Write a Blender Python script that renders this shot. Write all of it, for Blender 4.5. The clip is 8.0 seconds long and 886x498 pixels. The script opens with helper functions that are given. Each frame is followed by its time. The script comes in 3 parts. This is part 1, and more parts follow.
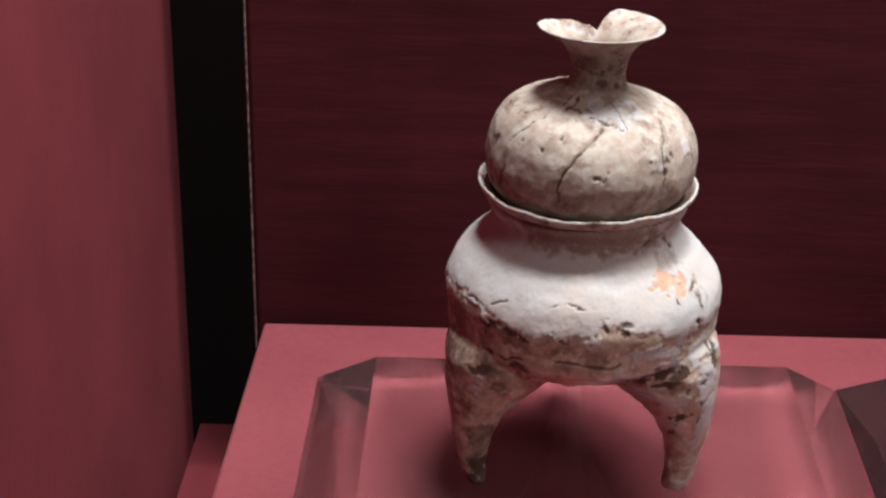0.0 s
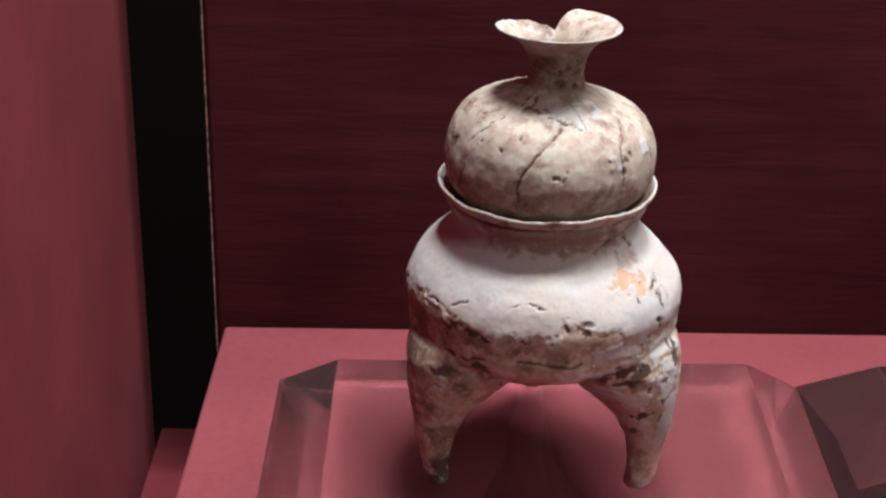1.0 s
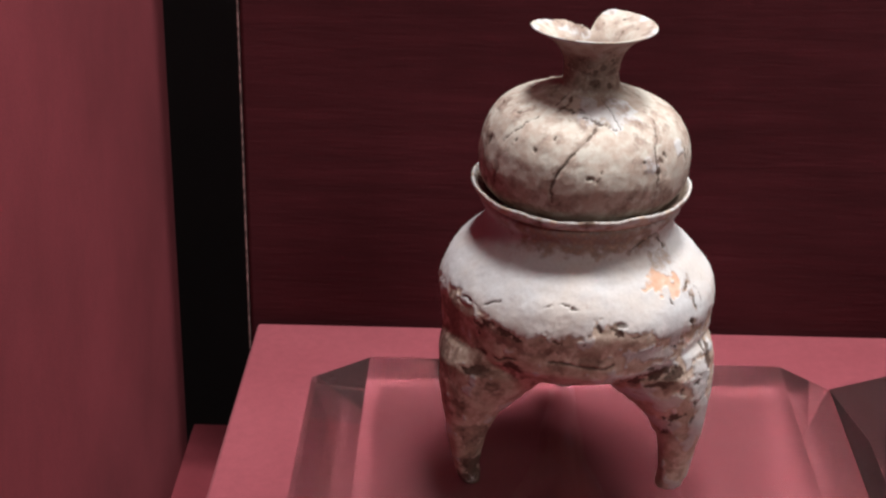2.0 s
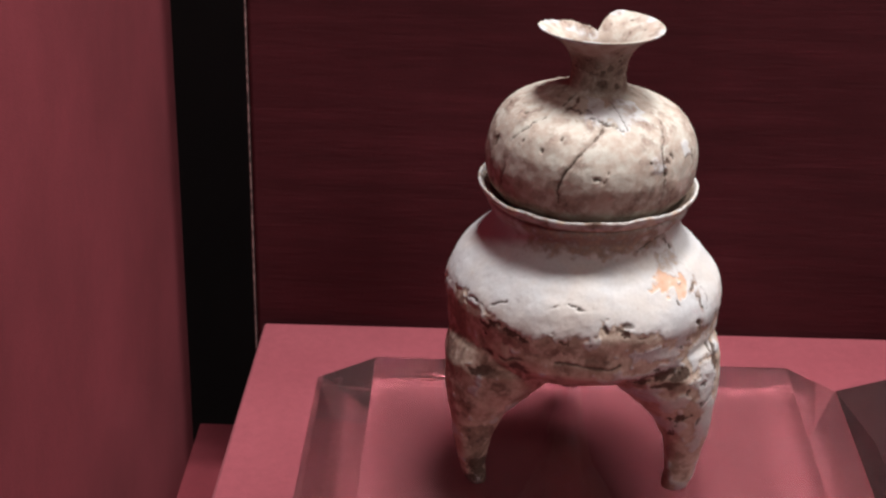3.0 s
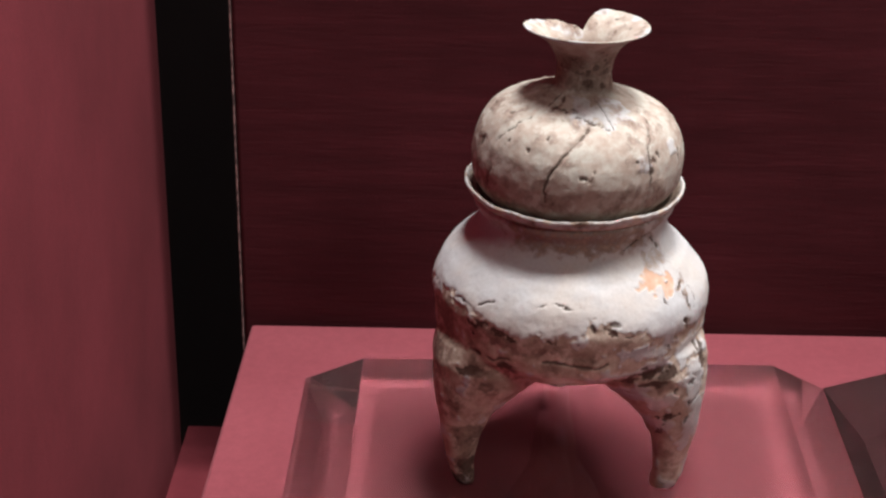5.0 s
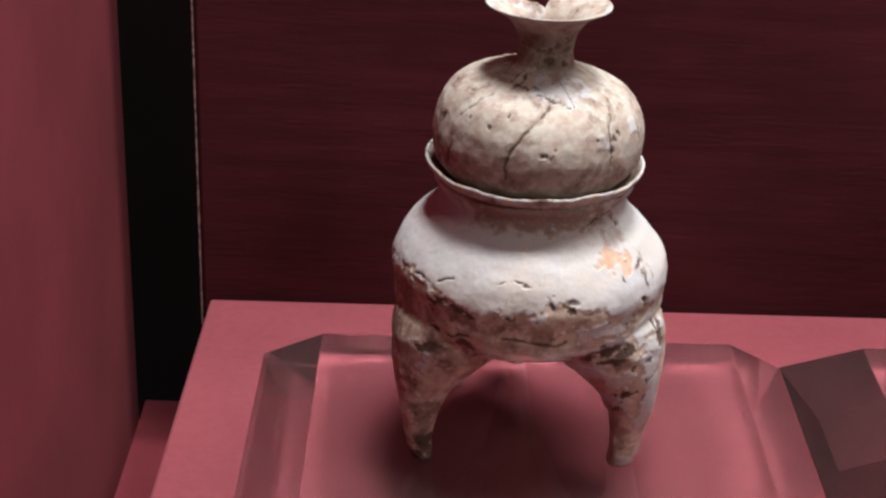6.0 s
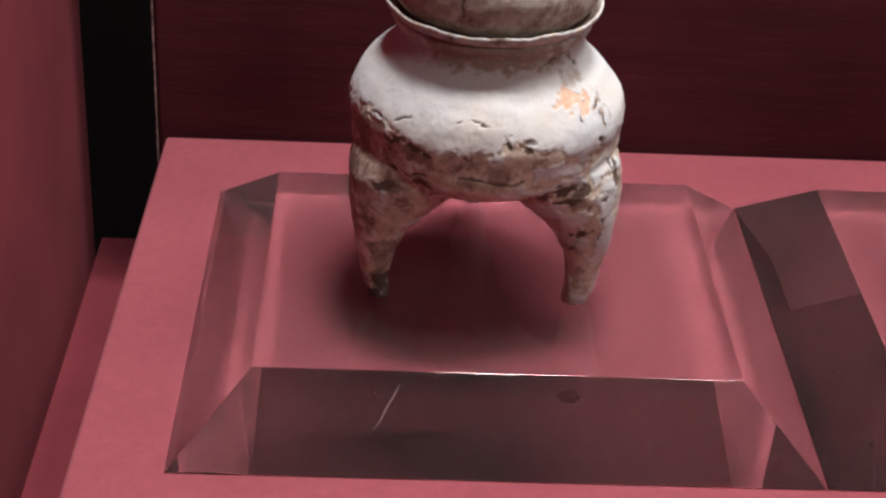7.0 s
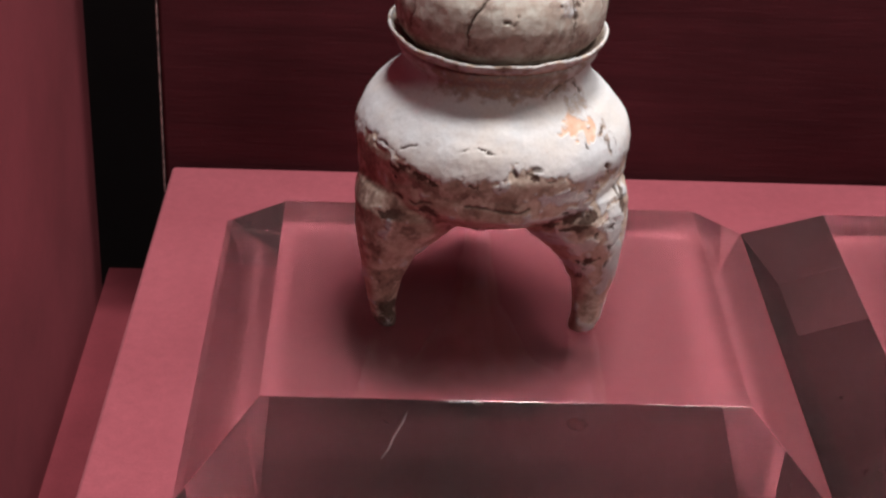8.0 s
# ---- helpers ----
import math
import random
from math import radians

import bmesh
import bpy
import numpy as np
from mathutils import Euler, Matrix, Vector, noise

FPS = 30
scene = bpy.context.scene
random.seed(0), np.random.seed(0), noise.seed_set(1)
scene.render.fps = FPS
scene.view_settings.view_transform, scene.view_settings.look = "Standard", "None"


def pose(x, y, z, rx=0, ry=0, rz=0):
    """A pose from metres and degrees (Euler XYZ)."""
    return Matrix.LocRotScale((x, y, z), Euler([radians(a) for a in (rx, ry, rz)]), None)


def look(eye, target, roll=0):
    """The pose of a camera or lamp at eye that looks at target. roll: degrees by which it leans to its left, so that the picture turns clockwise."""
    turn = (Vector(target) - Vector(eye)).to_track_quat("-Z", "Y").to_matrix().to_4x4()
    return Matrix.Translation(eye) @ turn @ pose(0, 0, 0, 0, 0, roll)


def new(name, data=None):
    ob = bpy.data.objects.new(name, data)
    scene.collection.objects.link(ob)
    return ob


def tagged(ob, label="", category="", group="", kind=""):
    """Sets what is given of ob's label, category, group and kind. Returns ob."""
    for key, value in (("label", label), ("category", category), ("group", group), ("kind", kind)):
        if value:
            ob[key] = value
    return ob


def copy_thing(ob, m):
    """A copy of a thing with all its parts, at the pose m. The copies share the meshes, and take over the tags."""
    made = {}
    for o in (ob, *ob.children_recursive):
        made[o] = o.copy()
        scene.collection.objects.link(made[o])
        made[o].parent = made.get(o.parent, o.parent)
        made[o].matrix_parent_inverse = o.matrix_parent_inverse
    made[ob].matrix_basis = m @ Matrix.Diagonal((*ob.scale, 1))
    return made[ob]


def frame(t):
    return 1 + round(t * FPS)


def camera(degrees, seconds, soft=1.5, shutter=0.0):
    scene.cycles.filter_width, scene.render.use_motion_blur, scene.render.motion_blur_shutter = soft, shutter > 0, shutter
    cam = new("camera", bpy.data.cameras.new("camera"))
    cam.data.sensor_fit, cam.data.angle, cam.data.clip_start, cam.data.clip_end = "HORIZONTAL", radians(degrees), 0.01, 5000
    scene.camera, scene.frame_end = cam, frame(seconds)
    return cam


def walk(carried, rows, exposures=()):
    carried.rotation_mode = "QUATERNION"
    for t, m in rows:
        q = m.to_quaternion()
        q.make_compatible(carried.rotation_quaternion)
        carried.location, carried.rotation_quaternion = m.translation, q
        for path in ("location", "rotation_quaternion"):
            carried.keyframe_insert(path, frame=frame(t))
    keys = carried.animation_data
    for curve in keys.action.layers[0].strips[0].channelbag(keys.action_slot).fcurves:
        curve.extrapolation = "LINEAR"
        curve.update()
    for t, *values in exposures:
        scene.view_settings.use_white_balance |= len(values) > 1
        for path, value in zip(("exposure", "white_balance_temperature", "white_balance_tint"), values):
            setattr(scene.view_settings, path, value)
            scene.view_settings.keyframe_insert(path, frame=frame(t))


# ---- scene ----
cam = camera(29.07, 8.0, soft=2.5, shutter=0.4)
TOP = 1.0  # height of the cloth-covered platform
ROWS = [
    (0, 65.819, -0.729, 1.732),
    (0.1, 65.825, -0.727, 1.585),
    (0.2, 65.832, -0.723, 1.379),
    (0.3, 65.849, -0.716, 0.939),
    (0.4, 65.853, -0.714, 0.836),
    (0.5, 65.872, -0.6, 0.564),
    (0.7, 65.871, -0.707, 0.381),
    (1, 65.88, -0.685, 0.256),
    (1.5, 65.875, -0.705, 0.263),
    (1.6, 65.868, -0.708, 0.447),
    (1.7, 65.828, -0.725, 1.487),
    (2.8, 65.828, -0.725, 1.497),
    (3, 65.831, -0.809, 1.772),
    (3.5, 65.829, -0.748, 1.9),
    (3.8, 65.829, -0.751, 1.894),
    (3.9, 65.861, -0.572, 1.235),
    (4, 65.871, -0.519, 1.036),
    (4.1, 65.854, -0.613, 1.39),
    (4.2, 65.848, -0.643, 1.503),
    (4.3, 65.844, -0.666, 1.589),
    (4.5, 65.843, -0.765, 1.655),
    (4.7, 65.853, -0.617, 1.314),
    (5.8, 65.623, -0.634, 0.994),
    (5.9, 65.252, -1.348, 0.462),
    (6, 65.078, -1.684, 0.211),
    (6.5, 63.504, -2.039, -0.612),
    (6.6, 63.014, -2.115, -0.652),
    (6.7, 62.598, -2.179, -0.686),
    (6.8, 62.108, -2.255, -0.727),
    (6.9, 60.221, -2.546, -0.882),
    (7, 59.731, -2.622, -0.922),
    (7.1, 59.731, -2.622, -0.922),
    (7.2, 59.92, -2.593, -0.907),
    (7.5, 59.734, -2.165, -1.16),
    (7.8, 60.377, -2.165, -0.999),
    (8, 60.666, -2.165, -0.927),
]
EXPOSURE = 5.0
walk(cam, [(t, pose(-0.0565, -0.7438, TOP + 0.4776, rx, ry, rz)) for t, rx, ry, rz in ROWS], [(0.0, EXPOSURE), (8.0, EXPOSURE)])

# world and lamps
scene.cycles.caustics_refractive = True
scene.cycles.blur_glossy = 0.0
scene.cycles.use_guiding = True
scene.cycles.guiding_training_samples = 64
scene.cycles.surface_guiding_probability = 0.7
scene.cycles.caustics_reflective = False
world = bpy.data.worlds.new("dim_room")
scene.world = world
world.use_nodes = True
world.node_tree.nodes["Background"].inputs[0].default_value = (0.5, 0.45, 0.45, 1)
world.node_tree.nodes["Background"].inputs[1].default_value = 0.0004


def lamp(name, place, target, watts, size, colour):
    light = bpy.data.lights.new(name, "AREA")
    light.shape, light.size, light.energy, light.color = "DISK", size, watts, colour
    ob = new(name, light)
    ob.matrix_world = look(place, target)
    return ob


CEILING = TOP + 1.78
FITTINGS = ((0.11, 0.06, 0.38, 0.44, 1.5), (0.7, 0.06, 0.38, 0.44, 0.74))
for fx, fy, long, wide, watts in FITTINGS:
    strip = lamp("case_strip_light", (fx, fy, CEILING - 0.045), (fx, fy, TOP), watts, long, (1.0, 0.975, 0.97))
    strip.data.shape, strip.data.size_y = "RECTANGLE", wide
# unseen fill lamp, added to lift the vessel's front and east side
lamp("front_fill_light", (1.0, -1.6, 2.72), (0.8, -1.3, 0), 0.55, 0.6, (1.0, 0.93, 0.86))


# materials
def nodes_of(name):
    m = bpy.data.materials.new(name)
    m.use_nodes = True
    t = m.node_tree
    return m, t, t.nodes["Principled BSDF"]


def add(t, kind, **inputs):
    n = t.nodes.new(kind)
    for key, value in inputs.items():
        n.inputs[key.replace("_", " ")].default_value = value
    return n


def ramp(t, source, stops):
    n = t.nodes.new("ShaderNodeValToRGB")
    e = n.color_ramp.elements
    while len(e) < len(stops):
        e.new(0.5)
    for el, (p, c) in zip(e, stops):
        el.position, el.color = p, (*c, 1) if len(c) == 3 else c
    t.links.new(source, n.inputs[0])
    return n


def mix(t, fac, a, b, mode="MIX"):
    n = t.nodes.new("ShaderNodeMix")
    n.data_type, n.blend_type = "RGBA", mode
    for socket, v in ((n.inputs[0], fac), (n.inputs[6], a), (n.inputs[7], b)):
        if hasattr(v, "links"):
            t.links.new(v, socket)
        else:
            socket.default_value = v if isinstance(v, float) else (*v, 1)
    return n.outputs[2]


def noise_tex(t, coord, scale, detail=4.0, rough=0.55, stretch=None):
    n = add(t, "ShaderNodeTexNoise", Scale=scale, Detail=detail, Roughness=rough)
    if stretch:
        k = t.nodes.new("ShaderNodeMapping")
        k.inputs["Scale"].default_value = stretch
        t.links.new(coord, k.inputs[0])
        coord = k.outputs[0]
    t.links.new(coord, n.inputs["Vector"])
    return n.outputs["Fac"]


def cloth(name, colour, dark, sheen=0.0, weave=900.0, streak=(1.0, 1.0, 1.0), streak_amount=0.25):
    """Plain woven red cloth glued on board: fine thread relief, faint slubs, faded blotches."""
    m, t, b = nodes_of(name)
    co = t.nodes.new("ShaderNodeTexCoord").outputs["Object"]
    blot = noise_tex(t, co, 9.0, 3.0)
    base = ramp(t, blot, [(0.3, dark), (0.7, colour)]).outputs[0]
    slub = noise_tex(t, co, 160.0, 3.0, 0.6, streak)
    base = mix(t, streak_amount, base, ramp(t, slub, [(0.3, (0.45, 0.45, 0.45)), (0.7, (1, 1, 1))]).outputs[0], "MULTIPLY")
    speck = noise_tex(t, co, 620.0, 2.0, 0.7)
    base = mix(t, 0.16, base, ramp(t, speck, [(0.35, (0.4, 0.4, 0.4)), (0.65, (1, 1, 1))]).outputs[0], "MULTIPLY")
    t.links.new(base, b.inputs["Base Color"])
    b.inputs["Roughness"].default_value = 0.95
    b.inputs["Specular IOR Level"].default_value = 0.15
    b.inputs["Sheen Weight"].default_value = sheen
    b.inputs["Sheen Roughness"].default_value = 0.5
    b.inputs["Sheen Tint"].default_value = (1.0, 0.75, 0.78, 1)
    bump = add(t, "ShaderNodeBump", Strength=0.25, Distance=0.0006)
    w = noise_tex(t, co, weave, 2.0, 0.6, streak)
    t.links.new(w, bump.inputs["Height"])
    t.links.new(bump.outputs[0], b.inputs["Normal"])
    return m


CLOTH = cloth("faded_red_cloth", (0.21, 0.05, 0.063), (0.172, 0.038, 0.049), 0.05)
CLOTH_WALL = cloth("red_wall_cloth", (0.168, 0.0285, 0.038), (0.118, 0.0195, 0.026), streak=(1, 1, 0.7), streak_amount=0.15)
CLOTH_BACK = cloth("crimson_panel_cloth", (0.09, 0.0165, 0.0225), (0.064, 0.0112, 0.015), streak=(0.05, 1, 0.6), streak_amount=0.6)


def plain(name, colour, rough=0.7, vary=0.2, scale=14.0):
    m, t, b = nodes_of(name)
    co = t.nodes.new("ShaderNodeTexCoord").outputs["Object"]
    n = noise_tex(t, co, scale, 6.0)
    low = tuple(c * (1 - vary) for c in colour)
    t.links.new(ramp(t, n, [(0.3, low), (0.7, colour)]).outputs[0], b.inputs["Base Color"])
    b.inputs["Roughness"].default_value = rough
    return m


# near-black put in for the darkness of the recess; also colours the base cabinet
VOID = plain("near_black_case", (0.034, 0.021, 0.022), 0.95)
# frayed threads, their bright dots painted in place of grazing highlights
FRAY = plain("frayed_edge_glints", (0.36, 0.2, 0.19), 0.95, 0.92, 240.0)
SCRATCH = plain("scratched_acrylic", (0.05, 0.041, 0.041), 0.6)
WHITE = plain("white_case_paint", (0.7, 0.69, 0.67), 0.6)
PLASTER = plain("grey_plaster", (0.22, 0.2, 0.19), 0.85)
BOARDS = plain("dark_room_floor", (0.09, 0.07, 0.055), 0.5)


def acrylic():
    m, t, b = nodes_of("clear_acrylic")
    b.inputs["Base Color"].default_value = (0.99, 0.98, 0.98, 1)
    b.inputs["Transmission Weight"].default_value = 1.0
    b.inputs["IOR"].default_value = 1.49
    co = t.nodes.new("ShaderNodeTexCoord").outputs["Object"]
    n = noise_tex(t, co, 40.0, 5.0, 0.7)
    b.inputs["Roughness"].default_value = 0.0
    # thin diffuse veil; its pink stands in for red cloth reflected in the faces
    tinted_veil = add(t, "ShaderNodeBsdfDiffuse", Color=(0.75, 0.58, 0.58, 1))
    film = ramp(t, n, [(0.3, (0.01, 0.01, 0.01)), (0.75, (0.018, 0.018, 0.018))])
    both = t.nodes.new("ShaderNodeMixShader")
    t.links.new(film.outputs[0], both.inputs[0])
    t.links.new(b.outputs[0], both.inputs[1])
    t.links.new(tinted_veil.outputs[0], both.inputs[2])
    t.links.new(both.outputs[0], t.nodes["Material Output"].inputs[0])
    return m


ACRYLIC = acrylic()


def acrylic_underside():
    """The face that rests on the cloth: fibres touch the acrylic here and there."""
    m, t, b = nodes_of("acrylic_on_cloth")
    b.inputs["Base Color"].default_value = (0.99, 0.98, 0.98, 1)
    b.inputs["Transmission Weight"].default_value = 1.0
    b.inputs["IOR"].default_value = 1.49
    b.inputs["Roughness"].default_value = 0.0
    co = t.nodes.new("ShaderNodeTexCoord").outputs["Object"]
    touch = add(t, "ShaderNodeBsdfDiffuse", Color=(0.22, 0.053, 0.066, 1))
    patch = ramp(t, noise_tex(t, co, 30.0, 3.0, 0.5), [(0.35, (0.1, 0.1, 0.1)), (0.7, (0.13, 0.13, 0.13))])
    both = t.nodes.new("ShaderNodeMixShader")
    t.links.new(patch.outputs[0], both.inputs[0])
    t.links.new(b.outputs[0], both.inputs[1])
    t.links.new(touch.outputs[0], both.inputs[2])
    t.links.new(both.outputs[0], t.nodes["Material Output"].inputs[0])
    return m


UNDERSIDE = acrylic_underside()


def lens_material():
    m, t, b = nodes_of("lamp_lens")
    b.inputs["Emission Color"].default_value = (1, 0.95, 0.92, 1)
    b.inputs["Emission Strength"].default_value = 0.4
    return m


LENS = lens_material()


def attribute(t, name):
    n = t.nodes.new("ShaderNodeAttribute")
    n.attribute_name = name
    return n.outputs["Fac"]


def crisp(t, name, grain, amount, low=0.44, high=0.56):
    """A mask with a sharp ragged edge where a mesh attribute, roughened by a fine grain, passes one half."""
    k = add(t, "ShaderNodeMath")
    k.operation = "MULTIPLY_ADD"
    t.links.new(grain, k.inputs[0])
    k.inputs[1].default_value = amount
    k.inputs[2].default_value = -amount / 2
    total = add(t, "ShaderNodeMath")
    total.operation = "ADD"
    t.links.new(k.outputs[0], total.inputs[0])
    t.links.new(attribute(t, name), total.inputs[1])
    return ramp(t, total.outputs[0], [(low, (0, 0, 0)), (high, (1, 1, 1))]).outputs[0]


def pottery(name, slip, clay, tan, brown):
    """Flaking pale slip over tan clay, with stains, dirty scabs, cracks and painted shade whose places are kept as mesh
    attributes.
    """
    m, t, b = nodes_of(name)
    co = t.nodes.new("ShaderNodeTexCoord").outputs["Object"]
    big = noise_tex(t, co, 38.0, 4.0, 0.6)
    mid = noise_tex(t, co, 130.0, 6.0, 0.68)
    scab = noise_tex(t, co, 260.0, 6.0, 0.75)
    fine = noise_tex(t, co, 700.0, 4.0, 0.7)
    base = mix(t, ramp(t, mid, [(0.4, (0, 0, 0)), (0.62, (1, 1, 1))]).outputs[0], clay, tan)
    white = mix(t, ramp(t, big, [(0.4, (0, 0, 0)), (0.66, (1, 1, 1))]).outputs[0], slip, tuple(0.55 * u + 0.45 * v for u, v in zip(slip, clay)))
    base = mix(t, crisp(t, "slip", scab, 0.5), base, white)
    base = mix(t, crisp(t, "stain_shade", scab, 1.7, 0.3, 0.72), base, mix(t, ramp(t, scab, [(0.38, (0, 0, 0)), (0.64, (1, 1, 1))]).outputs[0], brown, tan))
    base = mix(t, crisp(t, "bare", scab, 0.3), base, mix(t, ramp(t, mid, [(0.36, (0, 0, 0)), (0.66, (1, 1, 1))]).outputs[0], (0.47, 0.28, 0.19), (0.50, 0.40, 0.325)))
    base = mix(t, crisp(t, "scab", scab, 1.2, 0.42, 0.62), base, mix(t, ramp(t, fine, [(0.4, (0, 0, 0)), (0.65, (1, 1, 1))]).outputs[0], (0.075, 0.05, 0.038), brown))
    film = add(t, "ShaderNodeMath")
    film.operation = "MULTIPLY"
    t.links.new(crisp(t, "dirt_shade", scab, 0.7, 0.34, 0.66), film.inputs[0])
    film.inputs[1].default_value = 0.85
    base = mix(t, film.outputs[0], base, (0.08, 0.058, 0.046))
    base = mix(t, 0.2, base, ramp(t, fine, [(0.3, (0.55, 0.52, 0.5)), (0.6, (1, 1, 1))]).outputs[0], "MULTIPLY")
    t.links.new(base, b.inputs["Base Color"])
    b.inputs["Roughness"].default_value = 0.8
    b.inputs["Specular IOR Level"].default_value = 0.2
    bump = add(t, "ShaderNodeBump", Strength=0.2, Distance=0.0006)
    h = add(t, "ShaderNodeMath")
    h.operation = "ADD"
    t.links.new(scab, h.inputs[0])
    t.links.new(mid, h.inputs[1])
    t.links.new(h.outputs[0], bump.inputs["Height"])
    t.links.new(bump.outputs[0], b.inputs["Normal"])
    return m


POT_BODY = pottery("white_slip_body", (0.435, 0.446, 0.456), (0.5, 0.43, 0.36), (0.34, 0.26, 0.205), (0.115, 0.076, 0.062))
POT_TOP = pottery("cream_slip_upper", (0.44, 0.448, 0.46), (0.415, 0.398, 0.352), (0.34, 0.28, 0.235), (0.135, 0.092, 0.075))


# mesh helpers
def link_mesh(name, bm, material, smooth=False):
    me = bpy.data.meshes.new(name)
    bm.normal_update()
    bm.to_mesh(me)
    bm.free()
    if material:
        me.materials.append(material)
    if smooth:
        me.polygons.foreach_set("use_smooth", [True] * len(me.polygons))
    return new(name, me)


def part(name, bm, material, parent, label="", smooth=False):
    ob = link_mesh(name, bm, material, smooth)
    ob.parent = parent
    return tagged(ob, label)


def box(x0, y0, z0, x1, y1, z1, bevel=0.0, segments=3):
    own = bmesh.new()
    bmesh.ops.create_cube(own, size=1, matrix=Matrix.Translation(((x0 + x1) / 2, (y0 + y1) / 2, (z0 + z1) / 2)) @ Matrix.Diagonal((x1 - x0, y1 - y0, z1 - z0, 1)))
    if bevel:
        bmesh.ops.bevel(own, geom=own.edges[:], offset=bevel, segments=segments, profile=0.5, affect="EDGES")
    return own


def structure(name, bm, material, label, category, smooth=False):
    return tagged(link_mesh(name, bm, material, smooth), label, category, kind="structure")


# the display case
board = box(-0.1901, -0.42, TOP - 0.112, 1.2, 0.2021, TOP, 0.0022)
for corner in board.verts:  # its west side is not quite square to the back
    if corner.co.x < 0:
        corner.co.x -= 0.0065 * (0.2021 - corner.co.y) / 0.62
structure("platform", board, CLOTH, "low display platform covered in faded red cloth", "platform")
structure("case_floor", box(-0.2455, -0.6, TOP - 0.142, 1.26, 0.268, TOP - 0.112), CLOTH_WALL, "red cloth-covered floor of the display case", "floor")
side = box(-0.33, -0.6, TOP - 0.3, -0.2455, 0.285, CEILING)
far_edge = [e for e in side.edges if all(v.co.x > -0.25 and v.co.y > 0.28 for v in e.verts)]
bmesh.ops.bevel(side, geom=far_edge, offset=0.05, segments=14, profile=0.5, affect="EDGES")  # cloth goes round the end; the curve stands in for a soft shadow edge
side.normal_update()
for e in side.edges:
    e.smooth = e.calc_face_angle(0.0) < 0.3
structure("wall_west", side, CLOTH_WALL, "side wall of the case covered in red cloth", "wall", True)
panel = structure("back_panel", box(-0.1955, 0.2063, TOP - 0.112, 1.21, 0.232, CEILING - 0.2, 0.0025), CLOTH_BACK, "upright back panel covered in crimson woven cloth", "panel")
part("edge_strip", box(-0.1966, 0.2056, TOP - 0.02, -0.1957, 0.2075, CEILING - 0.2, 0.0002, 1), FRAY, panel, "pale frayed cut edge of the cloth with painted glints")
# added black wall, in place of the shaded rear of the red one
structure("wall_recess", box(-0.33, 0.2855, TOP - 0.35, -0.3, 0.5, CEILING), VOID, "side wall added behind the red cloth, black in place of shade", "wall")
structure("wall_north", box(-0.6, 0.5, TOP - 1.0, 1.6, 0.53, CEILING), VOID, "rear wall of the case recess, black in place of shade", "wall")
structure("wall_east", box(1.26, -0.6, TOP - 0.3, 1.3, 0.5, CEILING), CLOTH_WALL, "side wall of the case covered in red cloth", "wall")
structure("case_base", box(-0.6, -0.62, TOP - 1.0, 1.3, 0.5, TOP - 0.35), VOID, "dark base cabinet under the display case", "cabinet")
structure("ceiling", box(-0.6, -0.62, CEILING, 1.6, 0.53, CEILING + 0.04), WHITE, "white ceiling of the display case", "ceiling")

# the dim gallery round it
structure("floor", box(-3, -4.5, -0.05, 4, 0.6, 0.0), BOARDS, "dark gallery floor", "floor")
structure("wall_south", box(-3, -4.6, 0, 4, -4.5, 3.0), PLASTER, "plain grey gallery wall", "wall")
structure("wall_gallery_west", box(-3.1, -4.6, 0, -3, 0.6, 3.0), PLASTER, "plain grey gallery wall", "wall")
structure("wall_gallery_east", box(4, -4.6, 0, 4.1, 0.6, 3.0), PLASTER, "plain grey gallery wall", "wall")
structure("wall_gallery_north", box(-3, 0.56, 0, 4, 0.66, 3.0), PLASTER, "plain grey gallery wall behind the case", "wall")
structure("ceiling_gallery", box(-3.1, -4.6, 3.0, 4.1, 0.66, 3.1), PLASTER, "plain grey gallery ceiling", "ceiling")


def ring_mesh(rings, closed_ends=True):
    """A skin through rings of points."""
    bm = bmesh.new()
    vs = [[bm.verts.new(p) for p in ring] for ring in rings]
    n = len(vs[0])
    for a, b in zip(vs, vs[1:]):
        for i in range(n):
            bm.faces.new((a[i], a[(i + 1) % n], b[(i + 1) % n], b[i]))
    if closed_ends:
        bm.faces.new(vs[0][::-1])
        bm.faces.new(vs[-1])
    return bm


def circle(r, z, n, x=0.0, y=0.0):
    return [(x + r * math.cos(2 * math.pi * i / n), y + r * math.sin(2 * math.pi * i / n), z) for i in range(n)]


def strip_fitting(x, y, length, width):
    base = tagged(new("strip_light"), "short white strip light under the case ceiling", "lamp", "case strip lights")
    base.location = (x, y, CEILING)
    part("housing", box(-length / 2 - 0.02, -width / 2 - 0.012, -0.03, length / 2 + 0.02, width / 2 + 0.012, 0.0, 0.004), WHITE, base)
    part("diffuser", box(-length / 2, -width / 2, -0.036, length / 2, width / 2, -0.031, 0.001), LENS, base, "glowing frosted diffuser")
    return base


for fx, fy, long, wide, watts in FITTINGS:
    strip_fitting(fx, fy, long, wide)

# acrylic stands
BLOCK_W, BLOCK_D, BLOCK_H, BLOCK_S = 0.30, 0.2648, 0.0341, 0.0368


